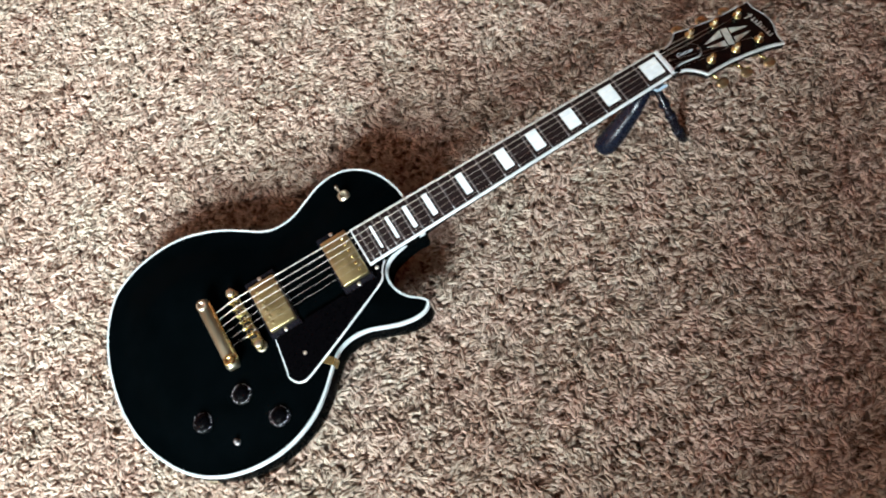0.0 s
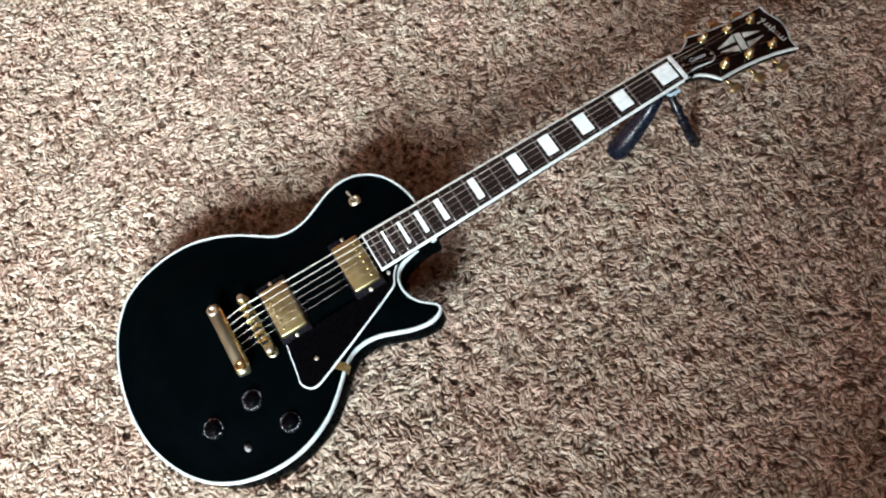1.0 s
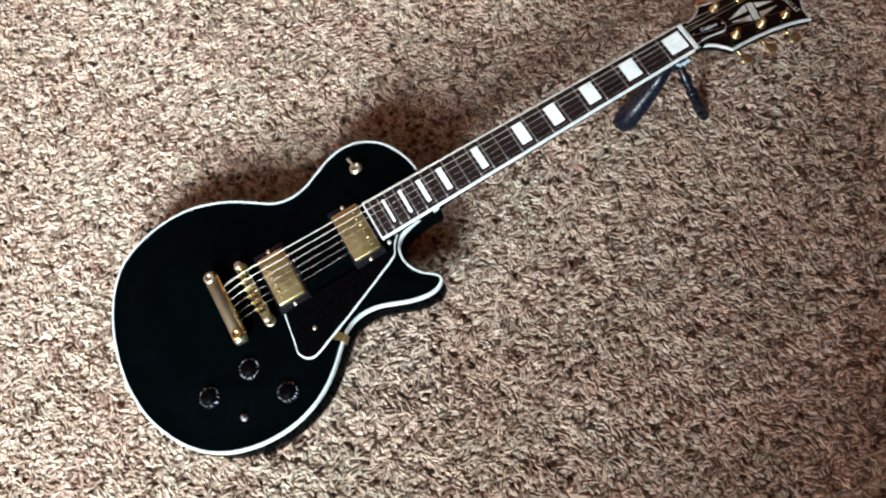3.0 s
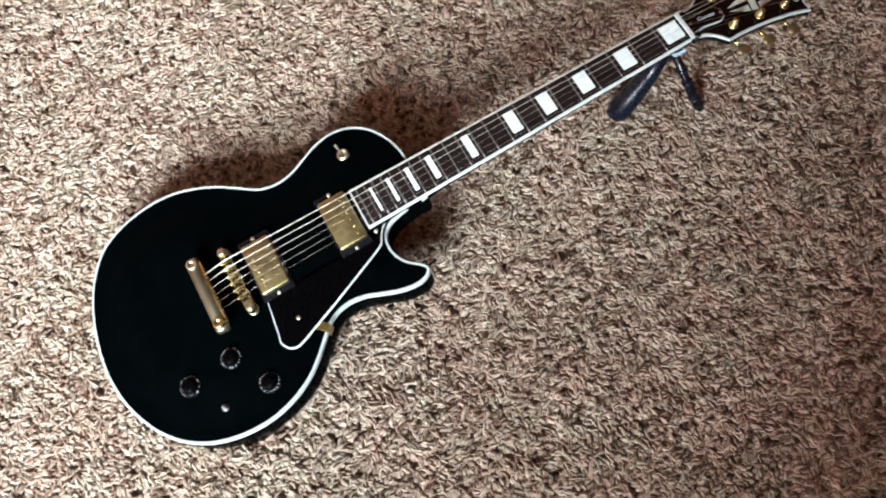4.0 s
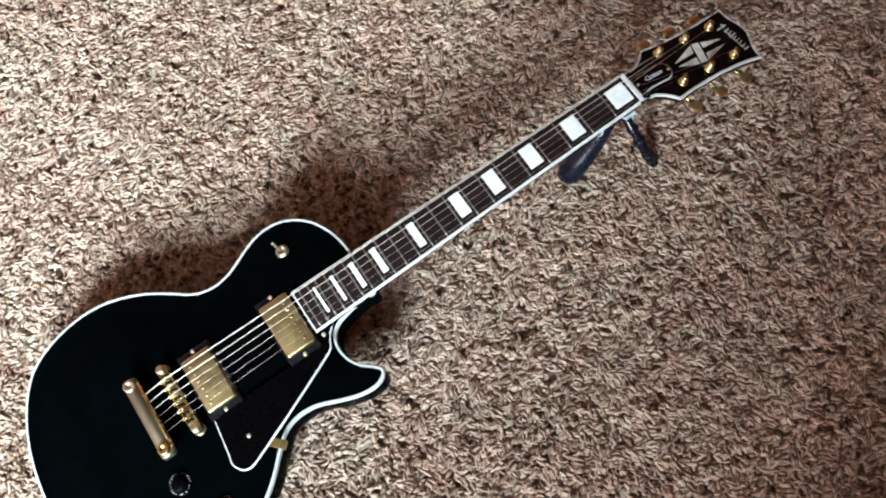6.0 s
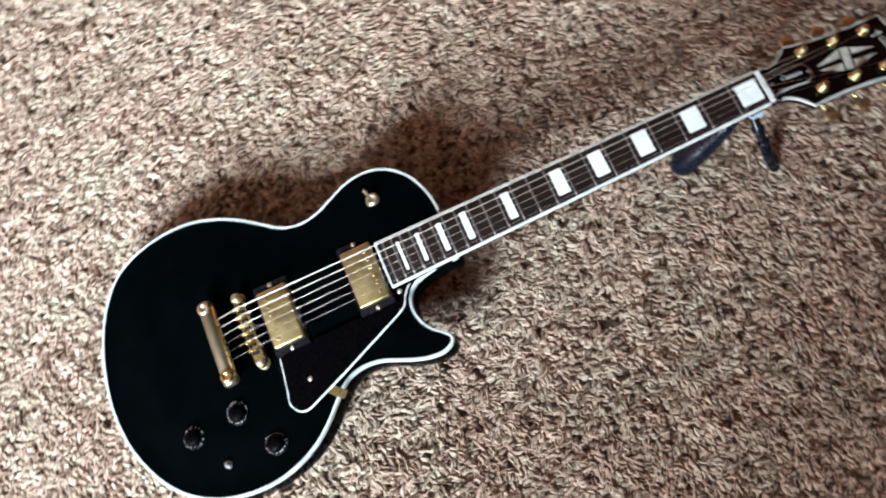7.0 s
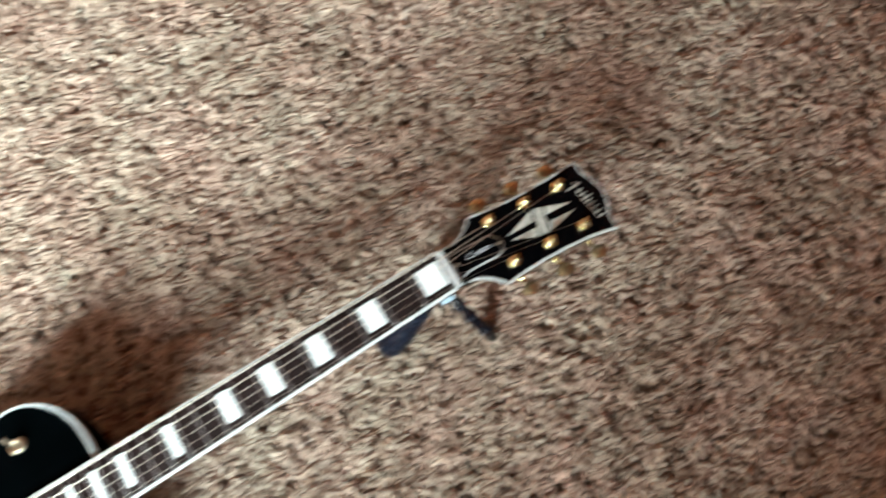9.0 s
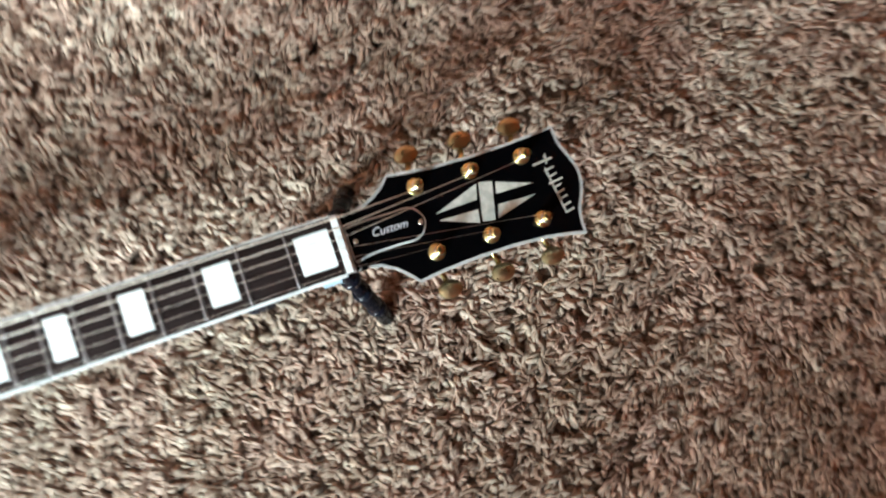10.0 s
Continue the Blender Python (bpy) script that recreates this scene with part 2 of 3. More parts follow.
plain_box("floor", X0, X1, Y0, Y1, FLOOR - 0.1, FLOOR, BACKING, "brown carpet backing under the pile", "floor")
plain_box("ceiling", X0, X1, Y0, Y1, ZC, ZC + 0.1, CEILING, "unseen ceiling, kept dark brown to return little fill", "ceiling")
plain_box("wall_north", X0, X1, Y1, Y1 + 0.12, FLOOR - 0.1, ZC + 0.1, WALL, "plain painted wall", "wall")
plain_box("wall_east", X1, X1 + 0.12, Y0 - 0.12, Y1 + 0.12, FLOOR - 0.1, ZC + 0.1, WALL, "plain painted wall", "wall")
bm = bmesh.new()
box(bm, X0, WIN[0], Y0 - 0.07, Y0, FLOOR - 0.1, ZC + 0.1)
box(bm, WIN[1], X1, Y0 - 0.07, Y0, FLOOR - 0.1, ZC + 0.1)
box(bm, WIN[0], WIN[1], Y0 - 0.07, Y0, FLOOR - 0.1, WIN[2])
box(bm, WIN[0], WIN[1], Y0 - 0.07, Y0, WIN[3], ZC + 0.1)
tagged(part("wall_south", bm, WALL), "painted wall with a high window", "wall", kind="structure")
plain_box("wall_west", X0 - 0.12, X0, Y0 - 0.07, Y1 + 0.12, FLOOR - 0.1, ZC + 0.1, WALL, "plain painted wall", "wall")
# Added low wall, out of view, that hides the window's foot from near floor.
plain_box("low_blocker_wall", -3.2, -0.78, -1.36, -1.22, FLOOR - 0.1, 0.64, WALL, "unseen low wall added to dim the floor nearest the window", "wall")
# Added full-height wall, out of view, that cuts daylight from the east floor.
plain_box("tall_blocker_wall", -0.78, X1, -1.36, -1.22, FLOOR - 0.1, ZC + 0.1, WALL, "unseen wall added to shade the east side of the floor", "wall")
window = tagged(new("window_1"), "white-framed high window", "window", kind="structure")
bm = bmesh.new()
for x in (WIN[0], WIN[1] - 0.04):
    box(bm, x, x + 0.04, Y0 - 0.062, Y0 - 0.03, WIN[2], WIN[3], 0.004)
for z in (WIN[2], WIN[3] - 0.04):
    box(bm, WIN[0], WIN[1], Y0 - 0.060, Y0 - 0.032, z, z + 0.04, 0.004)
part("window_frame", bm, TRIM, window)

# ---- the guitar: its own frame has the nut at 0, x to the head, y to the bass side, z off the fretboard ----
guitar = new("electric_guitar")
guitar.matrix_world = pose(0.3915, -0.0009, 0.1330, 0.37, -3.671, 0)
tagged(guitar, "black single-cutaway electric guitar with white binding and gold hardware", "guitar")

SCALE, END = 0.62865, -0.461
RIM = 0.07  # slope of the body's rim against the fretboard


def fret_x(n):
    return -SCALE * (1 - 2 ** (-n / 12))


def half(x):
    """Half the fretboard's width."""
    return 0.0215 + (0.0285 - 0.0215) * x / END


def crown(y):
    return -y * y / (2 * 0.305)


def rim(x, y=1.0):
    """Height of the body's edge; it climbs to the fretboard's underside beside the neck joint."""
    s = min(max((x + 0.452) / 0.05, 0), 1) * min(max((0.075 - abs(y)) / 0.04, 0), 1)
    return -0.016 + RIM * (x + 0.42) + 0.0058 * s * s * (3 - 2 * s)


BODY = mm([(-378, 26), (-379, 46), (-384, 69), (-394, 90), (-408, 106), (-427, 117.5), (-449, 121.5), (-472, 118), (-494, 109.5), (-512, 102.5), (-530, 99.5), (-547, 101.5), (-563, 108.5),
           (-584, 125), (-607, 142), (-633, 156), (-661, 166), (-691, 170), (-722, 168), (-752, 160.5), (-779, 146), (-800, 122), (-816, 92), (-827, 58), (-833, 22), (-834, -12),
           (-829, -48), (-818, -80), (-800, -112), (-777, -137), (-748, -155), (-717, -165), (-688, -168.5), (-661, -167), (-634, -160), (-609, -148), (-588, -132), (-570, -114.5), (-555, -101),
           (-541, -94.5), (-524, -92.5), (-506, -95.5), (-487, -103.5), (-468, -111.5), (-450, -116), (-435, -116), (-424, -110.5), (-422, -102.5), (-429, -94), (-439, -85), (-446.5, -73), (-450, -59),
           (-448.5, -46), (-443, -36.5), (-433, -30.5), (-416, -27.5), (-396, -25.5), (-378, -23)])
OUTLINE = spline(BODY, 5)
EDGE = np.array(OUTLINE)


def from_edge(x, y):
    a, c = EDGE, np.roll(EDGE, -1, 0)
    p, d = np.array((x, y)), c - a
    s = np.clip(((p - a) * d).sum(1) / ((d * d).sum(1) + 1e-15), 0, 1)
    return float(np.sqrt((((a + d * s[:, None]) - p) ** 2).sum(1).min()))


def within(x, y):
    a, c = EDGE, np.roll(EDGE, -1, 0)
    cross = (a[:, 1] > y) != (c[:, 1] > y)
    at = a[:, 0] + (y - a[:, 1]) * (c[:, 0] - a[:, 0]) / np.where(cross, c[:, 1] - a[:, 1], 1)
    return bool((cross & (x < at)).sum() % 2)


def carve(x, y):
    s = min(max((from_edge(x, y) - 0.006) / 0.075, 0), 1)
    return 0.0125 * s * s * (3 - 2 * s)


def top(x, y):
    return rim(x, y) + carve(x, y)


def body_shell():
    bm = bmesh.new()
    edge_in = inset(OUTLINE, 0.0016)
    inner = [(x, y) for x in np.arange(-0.832, -0.38, 0.007) for y in np.arange(-0.166, 0.17, 0.007) if within(x, y) and from_edge(x, y) > 0.005]
    n = len(edge_in)
    co_, _, faces, *_ = delaunay_2d_cdt([Vector(p) for p in edge_in + inner], [(j, (j + 1) % n) for j in range(n)], [], 1, 1e-6)
    verts = [bm.verts.new((p.x, p.y, top(p.x, p.y))) for p in co_]
    for f in faces:
        bm.faces.new([verts[j] for j in f])
    bmesh.ops.recalc_face_normals(bm, faces=bm.faces)
    if sum(f.normal.z for f in bm.faces) < 0:
        bmesh.ops.reverse_faces(bm, faces=bm.faces)
    # sides, rounded into the flat back
    rings = [[bm.verts.new((x, y, rim(x, y) + up)) for x, y in inset(OUTLINE, d)]
             for d, up in ((0.0016, 0.0), (0.0004, -0.006), (0.0, -0.030), (0.0, -0.042), (0.0012, -0.0455), (0.004, -0.047))]
    for a, c in zip(rings, rings[1:]):
        for j in range(n):
            bm.faces.new((a[(j + 1) % n], a[j], c[j], c[(j + 1) % n]))
    bm.faces.new(rings[-1][::-1])
    return bm


part("body", body_shell(), BLACK, guitar, "glossy black carved body", True)
bm = bmesh.new()
ribbon(bm, OUTLINE, [(0.0029, 0.0003), (0.0006, 0.0004), (-0.0001, -0.0002), (-0.0003, -0.001), (-0.0003, -0.0062), (0.001, -0.0064), (0.0029, -0.003)], rim)
part("binding", bm, BODY_BINDING, guitar, "pale grey-white body binding", True)

# neck, fretboard, frets, inlays
bm = bmesh.new()
rows = []
for x, deep in ((0.012, 0.012), (0.0, 0.0165), (-0.02, 0.0185), (-0.15, 0.0195), (-0.30, 0.0215), (-0.355, 0.025), (-0.375, 0.034), (-0.385, 0.05), (-0.43, 0.05)):
    w = half(min(x, 0)) - 0.0003
    rows.append([bm.verts.new((x, w * math.cos(a), -0.0055 - deep * abs(math.sin(a)) ** 0.85)) for a in (math.pi * j / 14 for j in range(15))])
for a, c in zip(rows, rows[1:]):
    for j in range(14):
        bm.faces.new((a[j], a[j + 1], c[j + 1], c[j]))
    bm.faces.new((a[14], a[0], c[0], c[14]))
bm.faces.new(rows[0])
bm.faces.new(rows[-1][::-1])
bmesh.ops.recalc_face_normals(bm, faces=bm.faces)
part("neck", bm, BLACK, guitar, "black lacquered neck", True)

bm = bmesh.new()
rows = []
for x in np.linspace(-0.0025, END + 0.0018, 24):
    w = half(x) - 0.0019
    ys = np.linspace(w, -w, 9)
    rows.append([bm.verts.new((x, y, crown(y))) for y in ys] + [bm.verts.new((x, -w, -0.0056)), bm.verts.new((x, w, -0.0056))])
for a, c in zip(rows, rows[1:]):
    for j in range(11):
        bm.faces.new((a[j], c[j], c[(j + 1) % 11], a[(j + 1) % 11]))
bm.faces.new(rows[0])
bm.faces.new(rows[-1][::-1])
bmesh.ops.recalc_face_normals(bm, faces=bm.faces)
board = part("fretboard", bm, EBONY, guitar, "dark ebony fretboard", True)
for side in (1, -1):
    bm = bmesh.new()
    xs = np.linspace(-0.0025, END, 24)
    rows = []
    for x in xs:
        w = half(x)
        rows.append([bm.verts.new((x, side * y, z)) for y, z in ((w - 0.0019, crown(w) + 0.0002), (w - 0.0005, crown(w) + 0.0002), (w, crown(w) - 0.0004), (w, -0.0062), (w - 0.0019, -0.0062))])
    for a, c in zip(rows, rows[1:]):
        for j in range(5):
            bm.faces.new((a[j], a[(j + 1) % 5], c[(j + 1) % 5], c[j]))
    bm.faces.new(rows[0])
    bm.faces.new(rows[-1][::-1])
    bmesh.ops.recalc_face_normals(bm, faces=bm.faces)
    part("fretboard_binding", bm, BINDING, guitar)
bm = bmesh.new()
box(bm, END, END + 0.0018, -half(END) + 0.0019, half(END) - 0.0019, -0.0062, -0.0008, 0.0003)
part("fretboard_binding", bm, BINDING, guitar)
for n in range(1, 23):
    x, bm = fret_x(n), bmesh.new()
    w = half(x) - 0.0024
    ys = np.linspace(-w, w, 9)
    tube(bm, [(x, y, crown(y) + 0.0001) for y in ys], 0.0011, 8)
    part("fret", bm, NICKEL, board, smooth=True)
for n in (1, 3, 5, 7, 9, 12, 15, 17, 19, 21):
    a, c = fret_x(n - 1), fret_x(n)
    mid, gap = (a + c) / 2, a - c
    long_, w = gap * (0.62 if n < 12 else {12: 0.5, 15: 0.47, 17: 0.41, 19: 0.34, 21: 0.28}[n]), half(mid) * (0.60 if n < 12 else 0.62)
    if n == 1:
        mid, long_ = mid - 0.0005, gap * 0.68
    bm = bmesh.new()
    rows = [[bm.verts.new((x, y, crown(y) + up)) for y in np.linspace(-w, w, 7)] for x, up in ((mid - long_ / 2, 0.0002), (mid + long_ / 2, 0.0002))]
    low = [[bm.verts.new((v.co.x, v.co.y, v.co.z - 0.0008)) for v in r] for r in rows]
    for j in range(6):
        bm.faces.new((rows[0][j], rows[1][j], rows[1][j + 1], rows[0][j + 1]))
        bm.faces.new((low[0][j], rows[0][j], rows[0][j + 1], low[0][j + 1]))
        bm.faces.new((rows[1][j], low[1][j], low[1][j + 1], rows[1][j + 1]))
    bm.faces.new((low[0][0], low[1][0], rows[1][0], rows[0][0]))
    bm.faces.new((rows[0][6], rows[1][6], low[1][6], low[0][6]))
    bmesh.ops.recalc_face_normals(bm, faces=bm.faces)
    part("inlay", bm, PEARL, board)
bm = bmesh.new()
box(bm, -0.0024, 0.0028, -0.0201, 0.0199, -0.006, 0.0020, 0.0007)
part("nut", bm, BINDING, guitar, "white nut")

# headstock, leaning back
LEAN = -0.3057


def lean(x, y=0.0):
    return -0.0035 + LEAN * x


HEAD = mm([(2, 20.5), (9, 19.5), (20, 21.5), (30, 26.5), (37, 32), (42, 37.5), (55, 36.2), (72, 34.7), (101, 34.5), (131, 36), (152, 38), (167, 39.5)]
          + spline([(167.2, 37), (167.8, 30), (168.8, 24), (172.5, 15), (175.2, 7), (176, 0), (175.2, -7), (172.5, -15), (168, -24), (166.3, -32), (166.2, -40)], 3, False)
          + [(166.5, -43), (152, -40), (137, -37.8), (111, -36.2), (86, -36.5), (61, -38), (42, -40.5), (36, -34), (29, -27.5), (20, -22), (9, -20), (2, -20.5)])


bm = bmesh.new()
slab(bm, inset(HEAD[::-1], 0.0012), -0.0145, 0.0, lean)
head = part("headstock", bm, HEAD_BLACK, guitar, "black headstock face")
bm = bmesh.new()
ribbon(bm, HEAD[::-1], [(0.0019, 0.0003), (0.0, 0.0003), (-0.0001, -0.0004), (-0.0001, -0.0045), (0.0012, -0.0045), (0.0019, -0.001)], lean)
part("headstock_binding", bm, BINDING, guitar, "white headstock binding")


def on_head(points, z, name, mat, parent, label="", thick=0.0005):
    bm = bmesh.new()
    slab(bm, points, z - thick, z, lean)
    return part(name, bm, mat, parent, label)


for piece in ([(66, 1.5), (97, 3.0), (100, 14)], [(67, -3.5), (94, -13.5), (95.5, -3.8)], [(102, 14.5), (111.5, 12.5), (105, -14.5), (96, -13)],
              [(113.5, 11.5), (140, 3.0), (111.8, 3.2)], [(110.5, -4.5), (139, -5.0), (107.5, -14)]):
    on_head(mm(piece), 0.0003, "diamond_inlay", HEAD_PEARL, head)

# maker's mark as a row of plain strokes with a longer first one and a bar below
MARK = [(-1.5, 16, 15, 1.6), (3.5, 17.2, 1.6, 7), (2, 9.5, 7.5, 1.5), (2.6, 4.5, 6.5, 1.4), (3.4, 0, 11, 1.4), (2.4, -4, 6.5, 1.4), (2.6, -8.5, 6.5, 1.5), (2.8, -13, 6.5, 1.5), (3, -18.5, 6.5, 1.5), (3.2, -23.5, 7, 1.5)]
for x, y, l, w in MARK:
    cx = 154.5 - 0.13 * y + x * 0.6
    on_head(mm([(cx - l / 2, y - w / 2 - 0.8), (cx + l / 2, y - w / 2 + 0.8), (cx + l / 2, y + w / 2 + 0.8), (cx - l / 2, y + w / 2 - 0.8)]), 0.0003, "maker_mark", HEAD_PEARL, head)
on_head(mm([(151.2, 11), (152.4, 11), (157, -25), (155.8, -25)]), 0.0003, "maker_mark", HEAD_PEARL, head)

bell = mm(spline([(6, 10), (20, 11.5), (36, 11.5), (48, 12), (55, 8), (58.5, 0), (55, -8), (48, -12), (36, -12), (20, -12.4), (7, -14.6), (5, -13.5), (4.4, -2), (4.6, 8)], 4))
cover = on_head(inset(bell[::-1], 0.0012), 0.0022, "truss_cover", HEAD_BLACK, guitar, "black truss rod cover with white edge", 0.0022)
bm = bmesh.new()
ribbon(bm, bell[::-1], [(0.0013, 0.0018), (0.0, 0.0012), (0.0, 0.0), (0.0013, 0.0)], lean)
part("cover_edge", bm, BINDING, cover, "white bevelled edge")


def lettering(text, size, m, mat, parent, name):
    cu = bpy.data.curves.new(name, "FONT")
    cu.body, cu.size, cu.align_x, cu.align_y, cu.extrude, cu.shear = text, size, "CENTER", "CENTER", 0.0001, 0.35
    tmp = new("tmp", cu)
    me = bpy.data.meshes.new_from_object(tmp.evaluated_get(bpy.context.evaluated_depsgraph_get()))
    bpy.data.objects.remove(tmp)
    me.transform(m)
    me.materials.clear()
    me.materials.append(mat)
    ob = new(name, me)
    ob.parent = parent
    return ob


lettering("Custom", 0.0082, Matrix.Translation((0.033, 0.001, lean(0.033) + 0.0024)) @ pose(0, 0, 0, 0, math.degrees(-math.atan(LEAN)), 0), LETTER, cover, "lettering")
tilt = pose(0, 0, 0, 0, math.degrees(-math.atan(LEAN)), 0)
for x in (0.0085, 0.054):
    bm = bmesh.new()
    lathe(bm, [(0.0018, 0.0), (0.0018, 0.0028), (0.001, 0.0034)], Matrix.Translation((x, -0.001, lean(x))) @ tilt, 12)
    part("screw", bm, STEEL, cover, smooth=True)

POSTS = [(x, s * 0.0238) for s in (1, -1) for x in (0.0585, 0.0985, 0.1375)]
for x, y in POSTS:
    s = 1 if y > 0 else -1
    at = Matrix.Translation((x, y, lean(x))) @ tilt
    bm = bmesh.new()
    lathe(bm, [(0.0062, 0.0), (0.0062, 0.0012), (0.0052, 0.0022), (0.0034, 0.0024), (0.0033, 0.0056), (0.0028, 0.0064), (0.0028, 0.0086), (0.0036, 0.0092), (0.0034, 0.0112), (0.0022, 0.0118)], at, 20)
    peg = part("tuner", bm, GOLD, guitar, "gold tuning post", True)
    bm = bmesh.new()
    tube(bm, [at @ Vector((0.0034 * math.cos(a), 0.0034 * math.sin(a), 0.0064 + 0.00035 * a / 2)) for a in np.linspace(0, 4 * math.pi, 26)], 0.00045, 5)
    part("string_winding", bm, STEEL, peg, smooth=True)
    bm = bmesh.new()
    tube(bm, [at @ Vector((0.002 + 0.25 * (v - 0.002), s * v, -0.0205)) for v in (0.002, 0.020)], 0.0022, 8)
    box_m = at @ Matrix.Translation((0.001, 0.0, -0.0205))
    lathe(bm, [(0.0078, -0.006), (0.008, 0.0), (0.0078, 0.006)], box_m, 16)
    part("gear_housing", bm, GOLD, peg, smooth=True)
    bm = bmesh.new()
    lathe(bm, [(0.001, -0.0042), (0.0055, -0.004), (0.0082, -0.0024), (0.009, 0.0), (0.0082, 0.0024), (0.0055, 0.004), (0.001, 0.0042)], Matrix.Diagonal((1, 1, 1, 1)), 20)
    bmesh.ops.transform(bm, matrix=at @ Matrix.Translation((0.0075, s * 0.0266, -0.0205)) @ Matrix.Diagonal((1.05, 0.78, 1, 1)), verts=bm.verts)
    part("button", bm, BUTTON, peg, "worn gold tulip button", smooth=True)

# strings: low to high from the bass side
GAUGE = [0.00117, 0.00091, 0.00068, 0.00046, 0.00036, 0.00030]
HOLES = [POSTS[0], POSTS[1], POSTS[2], POSTS[5], POSTS[4], POSTS[3]]
for k in range(6):
    yn, yb = 0.0175 - 0.007 * k, 0.0258 - 0.01032 * k
    hx, hy = HOLES[k]
    hy -= 0.003 if hy > 0 else -0.003
    bm = bmesh.new()
    tube(bm, [(hx, hy, lean(hx) + 0.0068), (0.0015, yn, 0.0026), (-0.001, yn, 0.0026), (-0.632, yb, 0.0042), (-0.634, yb, 0.0040), (-0.664, yb, -0.0030)], GAUGE[k] * (0.44, 0.42, 0.38, 0.38, 0.36, 0.36)[k], 6)
    part("string", bm, WOUND if k < 3 else STEEL, guitar, smooth=True)

# pickups
for x0, x1, z in ((-0.5035, -0.4665, -0.0035), (-0.6115, -0.5745, -0.0055)):
    mid, bm = (x0 + x1) / 2, bmesh.new()
    base = min(top(mid, 0.044), top(mid, -0.044)) - 0.003
    # ring with an opening
    outer = [(mid - 0.0225, -0.0445), (mid + 0.0225, -0.0445), (mid + 0.0225, 0.0445), (mid - 0.0225, 0.0445)]
    inner = [(x0 - 0.0006, -0.0352), (x1 + 0.0006, -0.0352), (x1 + 0.0006, 0.0352), (x0 - 0.0006, 0.0352)]
    high = z - 0.0055
    vo, vi, wo, wi = ([bm.verts.new((x, y, h)) for x, y in loop] for loop, h in ((outer, base), (inner, base), ([(x * 0.94 + mid * 0.06, y * 0.985) for x, y in outer], high), (inner, high)))
    for j in range(4):
        k = (j + 1) % 4
        bm.faces.new((vo[j], vo[k], wo[k], wo[j]))
        bm.faces.new((wo[j], wo[k], wi[k], wi[j]))
        bm.faces.new((wi[j], wi[k], vi[k], vi[j]))
        bm.faces.new((vi[j], vi[k], vo[k], vo[j]))
    bmesh.ops.recalc_face_normals(bm, faces=bm.faces)
    bmesh.ops.bevel(bm, geom=[e for e in bm.edges if all(v in wo for v in e.verts) or ({v for v in e.verts} & set(vo) and {v for v in e.verts} & set(wo))], offset=0.0012, segments=2, affect="EDGES")
    ring = part("pickup", bm, RING, guitar, "gold-covered pickup in a black ring", True)
    bm = bmesh.new()
    box(bm, x0, x1, -0.0346, 0.0346, base, z, 0.0020, 3)
    part("cover", bm, GOLD_COVER, ring, "brushed gold cover", True)
    row = x1 - 0.0085 if x1 > -0.5 else x0 + 0.0085
    for k in range(6):
        bm = bmesh.new()
        lift = 0.0005 if x1 > -0.5 else 0.0002
        lathe(bm, [(0.0022, z - 0.001), (0.0022, z + lift), (0.0015, z + 2 * lift)], Matrix.Translation((row, 0.0247 - 0.0099 * k, 0)), 12)
        part("pole_screw", bm, GOLD if x1 > -0.5 else GOLD_COVER, ring, smooth=True)
    for s in (1, -1):
        bm = bmesh.new()
        lathe(bm, [(0.0026, high), (0.0026, high + 0.001), (0.0015, high + 0.0018)], Matrix.Translation((mid, s * 0.0402, 0)), 12)
        part("screw", bm, STEEL, ring, smooth=True)

# bridge and tailpiece
bm = bmesh.new()
plan = spline([(-637.8, 36), (-639.0, 40), (-637.3, 44), (-633, 45.8), (-628.7, 44), (-627.0, 40), (-626.2, 36), (-625.2, 0), (-624.4, -36), (-624.5, -41), (-626.3, -46), (-630.5, -47.8), (-634.7, -46), (-636.5, -41), (-636.6, -36), (-637.6, 0)], 3)
slab(bm, mm(plan[::-1]), -0.0115, -0.0018, bevel=0.0011)
bridge = part("bridge", bm, GOLD, guitar, "gold bridge with six saddles", True)
# Black strip laid on the gold where only shade lies between the saddles.
bm = bmesh.new()
box(bm, -0.6360, -0.6272, -0.0325, 0.0325, -0.0030, -0.0012, 0.0003, 1)
part("saddle_gap_strip", bm, RING, bridge, "black strip for the shaded gaps between the saddles")
for k in range(6):
    yb, bm = 0.0258 - 0.01032 * k, bmesh.new()
    xm = -0.6322 + 0.0003 * k
    peak = xm + (-0.0012 if k in (1, 4) else 0.0006)
    w = 0.0033
    ends = [(xm - 0.0046, -0.0022), (peak - 0.0006, 0.0036), (peak + 0.0006, 0.0036), (xm + 0.0046, -0.0022)]
    a, c = ([bm.verts.new((x, yb + d, z)) for x, z in ends] for d in (-w, w))
    for j in range(4):
        bm.faces.new((a[j], a[(j + 1) % 4], c[(j + 1) % 4], c[j]))
    bm.faces.new(a[::-1])
    bm.faces.new(c)
    bmesh.ops.recalc_face_normals(bm, faces=bm.faces)
    bmesh.ops.bevel(bm, geom=list(bm.edges), offset=0.0004, segments=1, affect="EDGES")
    saddle = part("saddle", bm, GOLD, bridge)
    bm = bmesh.new()
    tube(bm, [(xm - 0.0078, yb, -0.0004), (xm - 0.0060, yb, -0.0004), (xm - 0.0058, yb, -0.0004), (xm + 0.0052, yb, -0.0004)], [0.0024, 0.0024, 0.0014, 0.0014], 10)
    part("adjusting_screw", bm, GOLD, saddle, smooth=True)
